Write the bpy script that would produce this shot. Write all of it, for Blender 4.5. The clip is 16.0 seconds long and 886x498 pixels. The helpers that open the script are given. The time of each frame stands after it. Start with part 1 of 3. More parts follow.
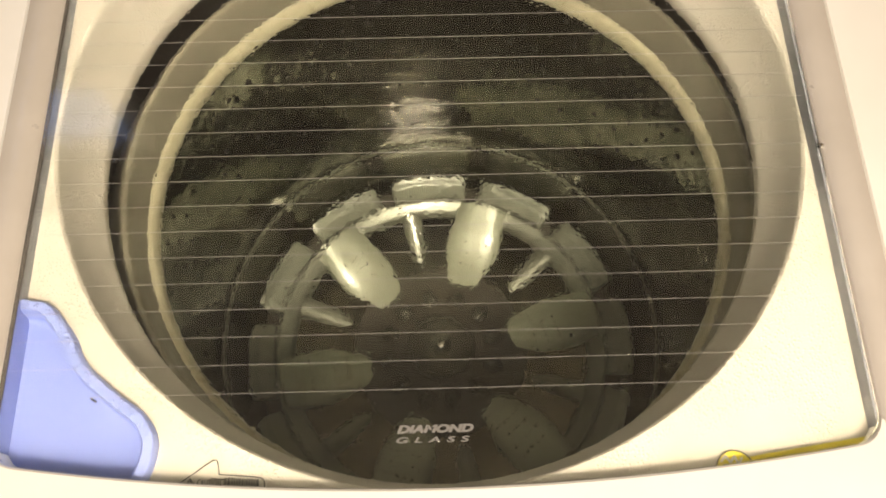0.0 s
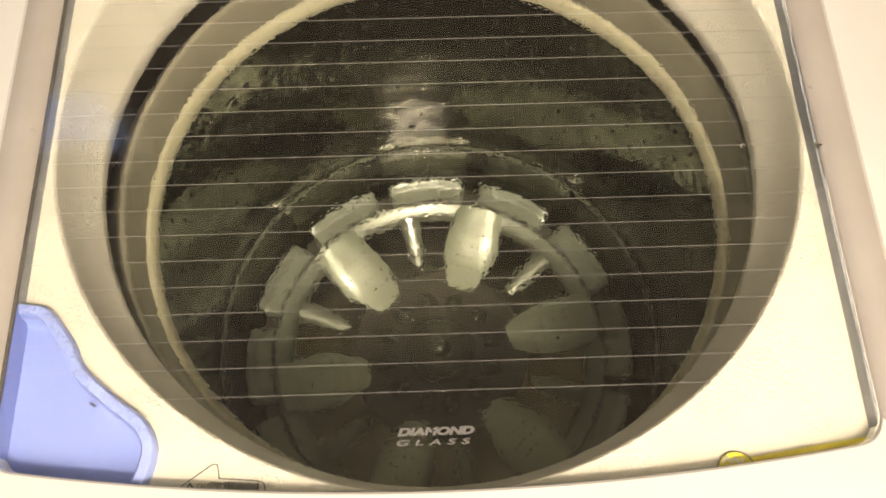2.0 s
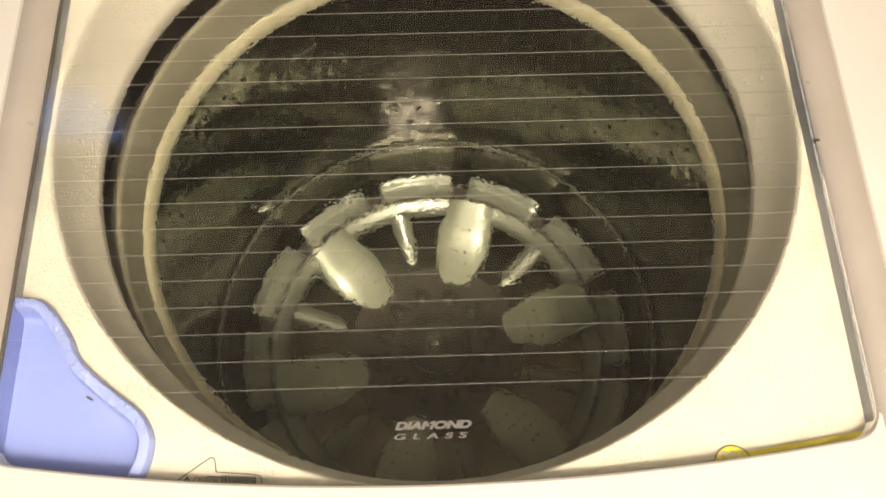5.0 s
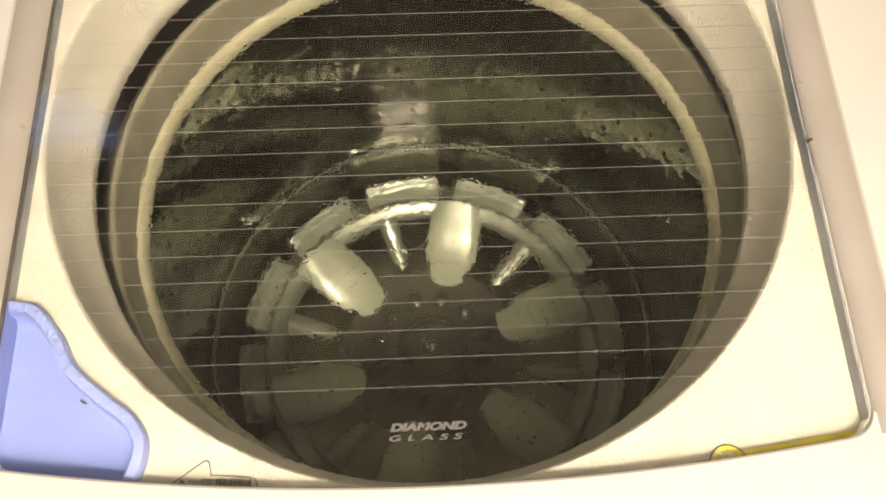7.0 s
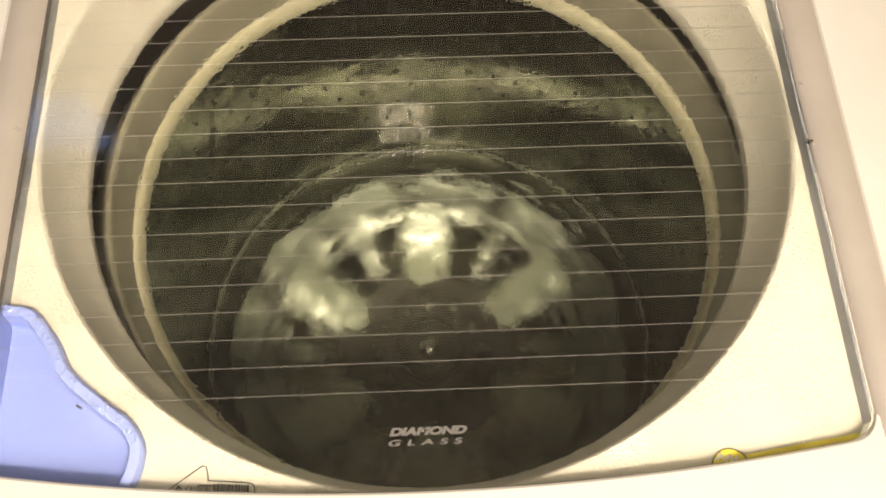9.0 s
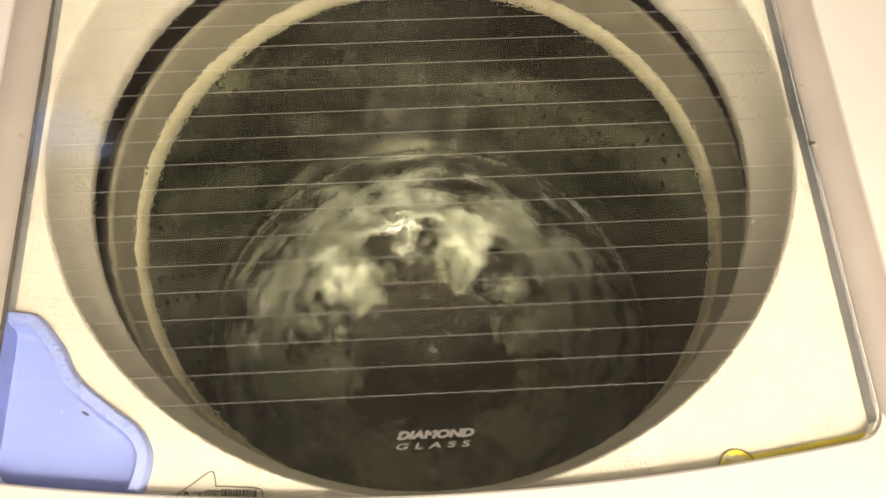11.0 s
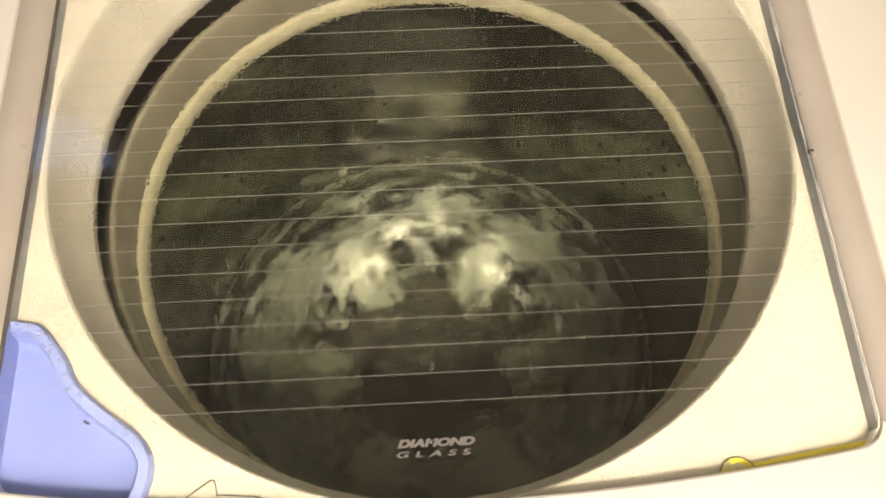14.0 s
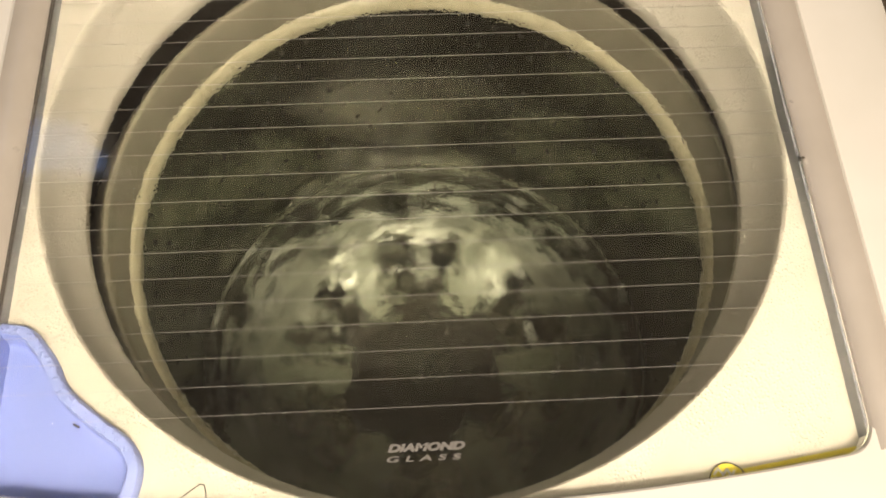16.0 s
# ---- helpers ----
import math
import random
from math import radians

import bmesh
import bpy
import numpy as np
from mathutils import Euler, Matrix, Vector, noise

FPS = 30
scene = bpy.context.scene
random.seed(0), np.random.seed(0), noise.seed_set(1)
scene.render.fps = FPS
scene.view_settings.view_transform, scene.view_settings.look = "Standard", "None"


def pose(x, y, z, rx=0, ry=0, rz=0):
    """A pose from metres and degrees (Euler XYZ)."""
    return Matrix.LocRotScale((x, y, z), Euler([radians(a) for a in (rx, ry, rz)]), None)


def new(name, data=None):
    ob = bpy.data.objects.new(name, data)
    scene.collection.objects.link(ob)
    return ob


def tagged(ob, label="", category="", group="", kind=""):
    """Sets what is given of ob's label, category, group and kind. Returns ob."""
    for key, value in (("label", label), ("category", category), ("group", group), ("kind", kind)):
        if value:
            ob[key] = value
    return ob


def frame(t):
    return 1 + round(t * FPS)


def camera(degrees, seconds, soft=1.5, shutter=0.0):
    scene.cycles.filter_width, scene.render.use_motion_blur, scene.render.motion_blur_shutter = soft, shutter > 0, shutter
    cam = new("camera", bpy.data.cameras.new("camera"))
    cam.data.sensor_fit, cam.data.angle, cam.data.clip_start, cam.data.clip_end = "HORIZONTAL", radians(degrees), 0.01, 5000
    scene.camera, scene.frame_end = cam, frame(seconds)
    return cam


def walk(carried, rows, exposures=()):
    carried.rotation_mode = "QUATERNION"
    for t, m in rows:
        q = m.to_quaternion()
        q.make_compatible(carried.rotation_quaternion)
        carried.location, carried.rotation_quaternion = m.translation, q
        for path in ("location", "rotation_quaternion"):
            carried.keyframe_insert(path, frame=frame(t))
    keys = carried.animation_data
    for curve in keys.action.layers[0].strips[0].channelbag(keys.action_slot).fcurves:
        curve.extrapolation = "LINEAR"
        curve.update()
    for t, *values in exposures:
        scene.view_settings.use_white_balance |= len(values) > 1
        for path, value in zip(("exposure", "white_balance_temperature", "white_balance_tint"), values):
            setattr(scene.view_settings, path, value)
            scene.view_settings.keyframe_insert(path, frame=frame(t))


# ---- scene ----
from math import pi, sin, cos

cam = camera(55.19, 16.0, soft=1.8, shutter=0.9)
walk(cam, [
    (0.0, pose(0.0014, -0.2668, 1.4553, 22.163, 0.046, -1.543)),
    (0.5, pose(0.0006, -0.2664, 1.4559, 22.194, 0.065, -1.468)),
    (1.0, pose(-0.0004, -0.2672, 1.4562, 22.378, 0.039, -1.583)),
    (1.5, pose(-0.0008, -0.2678, 1.4551, 22.408, 0.057, -1.716)),
    (2.0, pose(-0.0000, -0.2674, 1.4542, 22.424, -0.028, -1.874)),
    (2.5, pose(-0.0014, -0.2675, 1.4544, 22.302, 0.006, -1.816)),
    (3.0, pose(-0.0012, -0.2680, 1.4533, 22.288, -0.069, -1.733)),
    (3.5, pose(-0.0019, -0.2687, 1.4544, 22.154, -0.118, -1.659)),
    (4.0, pose(-0.0012, -0.2685, 1.4534, 22.195, -0.191, -1.732)),
    (6.5, pose(0.0002, -0.2694, 1.4534, 22.206, -0.320, -2.110)),
    (7.0, pose(0.0005, -0.2697, 1.4527, 22.428, -0.395, -2.261)),
    (7.5, pose(-0.0004, -0.2695, 1.4514, 22.663, -0.417, -2.246)),
    (8.0, pose(-0.0009, -0.2694, 1.4507, 22.689, -0.419, -2.296)),
    (8.5, pose(-0.0014, -0.2689, 1.4510, 22.583, -0.582, -2.396)),
    (9.0, pose(-0.0014, -0.2680, 1.4490, 22.598, -0.621, -2.448)),
    (11.5, pose(-0.0083, -0.2705, 1.4497, 23.190, -0.788, -3.036)),
    (12.0, pose(-0.0086, -0.2710, 1.4513, 23.269, -0.682, -3.008)),
    (12.5, pose(-0.0099, -0.2698, 1.4497, 23.265, -0.678, -3.123)),
    (13.0, pose(-0.0088, -0.2710, 1.4508, 23.565, -0.674, -3.102)),
    (13.5, pose(-0.0073, -0.2711, 1.4501, 23.776, -0.614, -3.045)),
    (14.0, pose(-0.0067, -0.2717, 1.4500, 23.805, -0.607, -3.080)),
    (14.5, pose(-0.0070, -0.2726, 1.4491, 23.944, -0.781, -3.173)),
    (15.0, pose(-0.0046, -0.2731, 1.4505, 23.973, -0.707, -3.136)),
    (15.5, pose(-0.0036, -0.2732, 1.4497, 24.219, -0.776, -3.049)),
    (16.0, pose(-0.0039, -0.2732, 1.4504, 24.256, -0.939, -2.909)),
], exposures=[(0.0, -0.07), (9.0, -0.07), (13.5, -0.10), (16.0, -0.20)])

# ---- light: one warm ceiling lamp in a small laundry room ----
world = bpy.data.worlds.new("world")
scene.world = world
world.use_nodes = True
world.node_tree.nodes["Background"].inputs[0].default_value = (0.9, 0.85, 0.75, 1)
world.node_tree.nodes["Background"].inputs[1].default_value = 0.02
lamp = new("ceiling_lamp_light", bpy.data.lights.new("ceiling_lamp_light", "AREA"))
lamp.data.shape, lamp.data.size, lamp.data.size_y, lamp.data.energy = "RECTANGLE", 0.34, 0.15, 43
lamp.data.color = (1.0, 0.83, 0.66)
lamp.matrix_world = pose(0.14, -0.81, 2.40)
scene.view_settings.exposure = 0.0


# ---- materials ----
def nodes_of(name):
    m = bpy.data.materials.new(name)
    m.use_nodes = True
    return m, m.node_tree.nodes, m.node_tree.links, m.node_tree.nodes["Principled BSDF"]


def coords(n, l, scale=(1, 1, 1)):
    c, mp = n.new("ShaderNodeTexCoord"), n.new("ShaderNodeMapping")
    mp.inputs["Scale"].default_value = scale
    l.new(c.outputs["Object"], mp.inputs["Vector"])
    return mp.outputs["Vector"]


def noise_of(n, l, vec, scale, detail=3.0, rough=0.5):
    t = n.new("ShaderNodeTexNoise")
    t.inputs["Scale"].default_value, t.inputs["Detail"].default_value = scale, detail
    t.inputs["Roughness"].default_value = rough
    l.new(vec, t.inputs["Vector"])
    return t.outputs["Fac"]


def ramp(n, l, fac, a, b, ca, cb):
    r = n.new("ShaderNodeValToRGB")
    r.color_ramp.elements[0].position, r.color_ramp.elements[1].position = a, b
    r.color_ramp.elements[0].color, r.color_ramp.elements[1].color = (*ca, 1), (*cb, 1)
    l.new(fac, r.inputs["Fac"])
    return r.outputs["Color"]


def bump(n, l, height, strength, distance, normal=None):
    b = n.new("ShaderNodeBump")
    b.inputs["Strength"].default_value, b.inputs["Distance"].default_value = strength, distance
    l.new(height, b.inputs["Height"])
    if normal:
        l.new(normal, b.inputs["Normal"])
    return b.outputs["Normal"]


def plain(name, dark, light, rough=0.4, metal=0.0, scale=60.0, grain=900.0, relief=0.0002, coat=0.0):
    """Paint, plastic or metal with soft blotches and a fine grain."""
    m, n, l, p = nodes_of(name)
    v = coords(n, l)
    l.new(ramp(n, l, noise_of(n, l, v, scale), 0.3, 0.7, dark, light), p.inputs["Base Color"])
    r = n.new("ShaderNodeMapRange")
    r.inputs["To Min"].default_value, r.inputs["To Max"].default_value = rough * 0.8, min(1, rough * 1.25)
    l.new(noise_of(n, l, v, scale * 3), r.inputs["Value"])
    l.new(r.outputs[0], p.inputs["Roughness"])
    l.new(bump(n, l, noise_of(n, l, v, grain), 0.3, relief), p.inputs["Normal"])
    p.inputs["Metallic"].default_value, p.inputs["Coat Weight"].default_value = metal, coat
    return m


def wet(name, dark, light, rough, metal=0.0, drop=420.0, cover=0.35, relief=0.0012, scale=30.0):
    """A surface beaded with condensation: patches of small rounded drops."""
    m, n, l, p = nodes_of(name)
    v = coords(n, l)
    vor = n.new("ShaderNodeTexVoronoi")
    vor.inputs["Scale"].default_value = drop
    l.new(v, vor.inputs["Vector"])
    cap = n.new("ShaderNodeMapRange")
    cap.interpolation_type = "SMOOTHSTEP"
    cap.inputs["From Min"].default_value, cap.inputs["From Max"].default_value = 0.55, 0.1
    l.new(vor.outputs["Distance"], cap.inputs["Value"])
    patch = n.new("ShaderNodeMapRange")
    patch.inputs["From Min"].default_value, patch.inputs["From Max"].default_value = 0.62 - cover * 0.4, 0.72 - cover * 0.4
    l.new(noise_of(n, l, v, 22.0, 4.0), patch.inputs["Value"])
    mul = n.new("ShaderNodeMath")
    mul.operation = "MULTIPLY"
    l.new(cap.outputs[0], mul.inputs[0]), l.new(patch.outputs[0], mul.inputs[1])
    l.new(ramp(n, l, noise_of(n, l, v, scale), 0.3, 0.7, dark, light), p.inputs["Base Color"])
    l.new(bump(n, l, mul.outputs[0], 0.7, relief), p.inputs["Normal"])
    p.inputs["Roughness"].default_value, p.inputs["Metallic"].default_value = rough, metal
    return m


def clear(name, tint, ior, layers, rough=0.0, fog=0.0):
    """Glass or water; layers of (voronoi or noise, scale, low, high, distance) make its relief."""
    m, n, l, p = nodes_of(name)
    v = coords(n, l)
    p.inputs["Base Color"].default_value = (*tint, 1)
    p.inputs["Transmission Weight"].default_value, p.inputs["IOR"].default_value = 1.0, ior
    p.inputs["Roughness"].default_value = rough
    normal = None
    for kind, scale, low, high, dist in layers:
        sparse = None
        if kind == "drops":
            t = n.new("ShaderNodeTexVoronoi")
            t.inputs["Scale"].default_value = scale
            l.new(v, t.inputs["Vector"])
            out = t.outputs["Distance"]
            some = n.new("ShaderNodeSeparateColor")
            l.new(t.outputs["Color"], some.inputs[0])
            patch = noise_of(n, l, v, 26.0, 4.0, 0.65)
            sparse = n.new("ShaderNodeMapRange")
            add = n.new("ShaderNodeMath")
            add.operation = "ADD"
            add.use_clamp = False
            wide = n.new("ShaderNodeMapRange")
            wide.inputs["From Min"].default_value, wide.inputs["From Max"].default_value = 0.32, 0.68
            l.new(patch, wide.inputs["Value"])
            l.new(some.outputs[0], add.inputs[0]), l.new(wide.outputs[0], add.inputs[1])
            sparse.inputs["From Min"].default_value, sparse.inputs["From Max"].default_value = 0.95, 1.40
            l.new(add.outputs[0], sparse.inputs["Value"])
        else:
            out = noise_of(n, l, v, scale, 2.0)
        r = n.new("ShaderNodeMapRange")
        r.interpolation_type = "SMOOTHSTEP"
        r.inputs["From Min"].default_value, r.inputs["From Max"].default_value = low, high
        l.new(out, r.inputs["Value"])
        height = r.outputs[0]
        if sparse:
            mul = n.new("ShaderNodeMath")
            mul.operation = "MULTIPLY"
            l.new(height, mul.inputs[0]), l.new(sparse.outputs[0], mul.inputs[1])
            height = mul.outputs[0]
        normal = bump(n, l, height, 1.0, dist, normal)
    if normal:
        l.new(normal, p.inputs["Normal"])
    if fog:
        # a thin uneven film of mist
        film, mix, r = n.new("ShaderNodeBsdfDiffuse"), n.new("ShaderNodeMixShader"), n.new("ShaderNodeMapRange")
        film.inputs["Color"].default_value = (0.8, 0.8, 0.78, 1)
        r.inputs["From Min"].default_value, r.inputs["From Max"].default_value = 0.3, 0.7
        r.inputs["To Min"].default_value, r.inputs["To Max"].default_value = fog * 0.35, fog
        l.new(noise_of(n, l, v, 34.0, 6.0, 0.7), r.inputs["Value"])
        l.new(r.outputs[0], mix.inputs[0]), l.new(p.outputs[0], mix.inputs[1]), l.new(film.outputs[0], mix.inputs[2])
        l.new(mix.outputs[0], n["Material Output"].inputs["Surface"])
    return m


WHITE = plain("white_enamel", (0.84, 0.84, 0.79), (0.89, 0.89, 0.85), 0.3, scale=14, coat=0.2)
RAIL = plain("silver_paint", (0.62, 0.585, 0.53), (0.68, 0.645, 0.59), 0.30, 0.2, scale=25, grain=2500)
SEAL = plain("dark_seam", (0.05, 0.045, 0.04), (0.08, 0.07, 0.06), 0.6)
LINER = plain("grey_liner_plastic", (0.160, 0.168, 0.196), (0.200, 0.208, 0.236), 0.45)
COVER = wet("damp_cream_plastic", (0.438, 0.416, 0.358), (0.489, 0.467, 0.409), 0.28, drop=480, cover=0.5, relief=0.0006)
DAMP_BLUE = wet("damp_blue_plastic", (0.19, 0.24, 0.50), (0.22, 0.27, 0.55), 0.30, drop=400, cover=0.75, relief=0.0008)
BLUE = plain("blue_plastic", (0.162, 0.207, 0.470), (0.185, 0.231, 0.515), 0.33, scale=30)
RING = plain("grey_ring_plastic", (0.140, 0.130, 0.095), (0.180, 0.168, 0.125), 0.3, scale=40)
LIP = plain("cream_ring_lip_plastic", (0.26, 0.243, 0.165), (0.32, 0.30, 0.21), 0.28, scale=60)


def polished_steel(name):
    """Shallowly dented sheet steel, blotched, wet in patches; colour darkened for tub shade."""
    m, n, l, p = nodes_of(name)
    v = coords(n, l)
    # both tones sit well below bare steel, putting the drum's shade into the colour
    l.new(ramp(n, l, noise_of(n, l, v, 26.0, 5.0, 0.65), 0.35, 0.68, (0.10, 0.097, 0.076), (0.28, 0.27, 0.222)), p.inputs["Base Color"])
    r = n.new("ShaderNodeMapRange")
    r.inputs["From Min"].default_value, r.inputs["From Max"].default_value = 0.35, 0.7
    r.inputs["To Min"].default_value, r.inputs["To Max"].default_value = 0.02, 0.09
    l.new(noise_of(n, l, v, 19.0, 4.0), r.inputs["Value"])
    l.new(r.outputs[0], p.inputs["Roughness"])
    nrm = bump(n, l, noise_of(n, l, v, 14.0, 1.0), 1.0, 0.0016)
    nrm = bump(n, l, noise_of(n, l, v, 75.0, 2.0), 1.0, 0.0006, nrm)
    l.new(nrm, p.inputs["Normal"])
    p.inputs["Metallic"].default_value = 1.0
    return m


SHADED_STEEL = polished_steel("wet_shade_darkened_steel")
OUTER = plain("dark_outer_tub", (0.035, 0.03, 0.027), (0.06, 0.05, 0.045), 0.55)
# the lobes' grey plastic again, coloured dark for the shade between them
SHADED_BASE = plain("shade_dark_pulsator", (0.044, 0.040, 0.030), (0.066, 0.060, 0.047), 0.45, 0.2, scale=50)
LOBE = plain("silver_grey_pulsator", (0.300, 0.315, 0.235), (0.360, 0.375, 0.285), 0.34, 0.30, scale=45, coat=0.6)
TOOTH = plain("dull_grey_pulsator", (0.200, 0.210, 0.165), (0.250, 0.260, 0.205), 0.33, 0.45, scale=60, coat=0.6)
RIDGE = plain("glossy_ridge_plastic", (0.200, 0.206, 0.158), (0.250, 0.256, 0.200), 0.34, 0.55, scale=45, coat=0.6)
RIM = plain("glossy_rim_plastic", (0.185, 0.192, 0.148), (0.235, 0.242, 0.190), 0.34, 0.60, scale=45, coat=0.6)
for _m in (LOBE, TOOTH, RIDGE, RIM):
    _m.node_tree.nodes["Principled BSDF"].inputs["Coat Roughness"].default_value = 0.14
    _m.node_tree.nodes["Principled BSDF"].inputs["Specular IOR Level"].default_value = 1.0
CAP = plain("dark_cap_plastic", (0.10, 0.098, 0.078), (0.13, 0.126, 0.10), 0.2, 0.6, coat=0.6)
CHROME = plain("bright_screw_metal", (0.6, 0.6, 0.58), (0.7, 0.7, 0.68), 0.15, 1.0)
HOLE = plain("dark_hole", (0.012, 0.011, 0.01), (0.02, 0.018, 0.015), 0.7)
GLASS = clear("beaded_glass", (0.93, 0.95, 0.90), 1.48, [("noise", 60, 0.2, 0.8, 0.00003), ("noise", 300, 0.3, 0.7, 0.000007), ("drops", 560, 0.5, 0.05, 0.000007), ("drops", 330, 0.5, 0.05, 0.000022)], fog=0.006)
WATER = clear("still_water", (0.94, 0.975, 0.89), 1.33, [("noise", 40, 0.2, 0.8, 0.00012)], 0.08)
SURGE = clear("churned_water", (0.95, 0.98, 0.90), 1.33, [("noise", 60, 0.2, 0.8, 0.0050), ("noise", 190, 0.2, 0.8, 0.0009)], 0.07)
BEAD = clear("water_bead", (0.98, 0.98, 0.97), 1.33, [])
# pale colour puts the churned water's glints into small drops
GLINT_FROTH = plain("pale_glint_froth", (0.42, 0.44, 0.37), (0.58, 0.60, 0.52), 0.12, scale=160, coat=1.0)
GLINT_FROTH.node_tree.nodes["Principled BSDF"].inputs["Transmission Weight"].default_value = 0.45
PRINT = plain("pale_print", (0.17, 0.167, 0.157), (0.205, 0.20, 0.19), 0.5)
LINE = plain("pale_printed_line", (0.30, 0.297, 0.28), (0.35, 0.345, 0.325), 0.5)
INK = plain("black_ink", (0.03, 0.03, 0.03), (0.05, 0.05, 0.05), 0.5)
YELLOW = plain("yellow_label", (0.62, 0.52, 0.03), (0.70, 0.60, 0.05), 0.4)
PAPER = plain("white_label", (0.560, 0.560, 0.544), (0.624, 0.624, 0.608), 0.4)
WALL = plain("warm_wall_paint", (0.68, 0.64, 0.56), (0.74, 0.70, 0.62), 0.8, scale=3)
# unseen back wall, coloured dark only to keep the lid glass's reflection dim
WALL_DIM = plain("dim_reflection_wall", (0.15, 0.13, 0.10), (0.19, 0.165, 0.13), 0.8, scale=3)
# unseen right wall, an invented tan that throws warm light on the right rail
WALL_WARM_BOUNCE = plain("warm_bounce_wall", (0.50, 0.39, 0.25), (0.57, 0.45, 0.30), 0.8, scale=3)
# unseen left wall, made pale blue so the left rail picks up cool light
WALL_COOL_BOUNCE = plain("cool_bounce_wall", (0.45, 0.48, 0.62), (0.50, 0.53, 0.67), 0.8, scale=3)
DAY, _n, _l, _p = nodes_of("daylight_pane")
_p.inputs["Base Color"].default_value = (0.1, 0.1, 0.12, 1)
_p.inputs["Emission Color"].default_value, _p.inputs["Emission Strength"].default_value = (0.38, 0.55, 1.0, 1), 1.9
FLOOR = plain("floor_tile", (0.30, 0.27, 0.22), (0.38, 0.34, 0.28), 0.4, scale=4)


# ---- building helpers ----
def finish(bm, name, material, smooth=True):
    me = bpy.data.meshes.new(name)
    bmesh.ops.recalc_face_normals(bm, faces=bm.faces)
    bm.to_mesh(me)
    bm.free()
    me.materials.append(material)
    if smooth:
        me.polygons.foreach_set("use_smooth", [True] * len(me.polygons))
        me.set_sharp_from_angle(angle=radians(38))
    return me


def upward(me):
    """Turns an open skin so that its top is its front."""
    if sum(p.normal.z * p.area for p in me.polygons) < 0:
        me.flip_normals()
    return me


def part(name, bm, material, parent=None, label="", smooth=True):
    ob = new(name, bm if isinstance(bm, bpy.types.Mesh) else finish(bm, name, material, smooth))
    ob.parent = parent
    return tagged(ob, label)


def box(x0, x1, y0, y1, z0, z1, bevel=0.0):
    bm = bmesh.new()
    bmesh.ops.create_cube(bm, size=1)
    for v in bm.verts:
        v.co = (x0 + (v.co.x + 0.5) * (x1 - x0), y0 + (v.co.y + 0.5) * (y1 - y0), z0 + (v.co.z + 0.5) * (z1 - z0))
    if bevel:
        bmesh.ops.bevel(bm, geom=bm.edges, offset=bevel, segments=2, affect="EDGES", profile=0.7)
    return bm


def rings(loops, closed=True, cap_first=False, cap_last=False):
    """A skin over rows of points of one length."""
    bm = bmesh.new()
    vs = [[bm.verts.new(c) for c in loop] for loop in loops]
    k = len(vs[0])
    for a, b in zip(vs, vs[1:]):
        for i in range(k if closed else k - 1):
            bm.faces.new((a[i], a[(i + 1) % k], b[(i + 1) % k], b[i]))
    if cap_first:
        bm.faces.new(vs[0])
    if cap_last:
        bm.faces.new(vs[-1])
    return bm


def lathe(profile, n=96, cx=0.0, cy=0.0, cap_last=False):
    return rings([[(cx + r * sin(2 * pi * i / n), cy + r * cos(2 * pi * i / n), z) for i in range(n)] for r, z in profile], cap_last=cap_last)


def prism(profile, y0, y1):
    """A profile in x and z run along y."""
    return rings([[(x, y0, z) for x, z in profile], [(x, y1, z) for x, z in profile]], True, True, True)


def strip(points, width, z, thick=0.0004):
    """A flat printed line along points."""
    bm = bmesh.new()
    for (ax, ay), (bx, by) in zip(points, points[1:]):
        d = Vector((bx - ax, by - ay))
        d.normalize()
        s, e = Vector((-d.y, d.x)) * width / 2, d * width * 0.3
        c = [Vector((ax, ay)) - s - e, Vector((bx, by)) - s + e, Vector((bx, by)) + s + e, Vector((ax, ay)) + s - e]
        lo, hi = [bm.verts.new((q.x, q.y, z)) for q in c], [bm.verts.new((q.x, q.y, z + thick)) for q in c]
        bm.faces.new(hi), bm.faces.new(lo[::-1])
        for i in range(4):
            bm.faces.new((lo[i], lo[(i + 1) % 4], hi[(i + 1) % 4], hi[i]))
    return bm


def lettering(name, text, size, x0, x1, y, z, shear, material, parent, bold=0.0, spacing=1.0, turn=0.0):
    """Flat letters from x0 to x1 on a base line."""
    cu = bpy.data.curves.new(name, "FONT")
    cu.body, cu.size, cu.shear, cu.extrude, cu.offset, cu.space_character = text, 1.0, shear, 0.0, bold, spacing
    tmp = new("lettering_draft", cu)
    me = bpy.data.meshes.new_from_object(tmp.evaluated_get(bpy.context.evaluated_depsgraph_get()))
    bpy.data.objects.remove(tmp)
    bpy.data.curves.remove(cu)
    xs = [v.co.x for v in me.vertices]
    ys = [v.co.y for v in me.vertices]
    kx, ky = (x1 - x0) / (max(xs) - min(xs)), size / (max(ys) - min(ys))
    for v in me.vertices:
        a, b = (v.co.x - min(xs)) * kx, (v.co.y - min(ys)) * ky
        v.co = (x0 + a * cos(turn) - b * sin(turn), y + a * sin(turn) + b * cos(turn), z)
    me.materials.append(material)
    ob = new(name, me)
    ob.parent = parent
    return ob


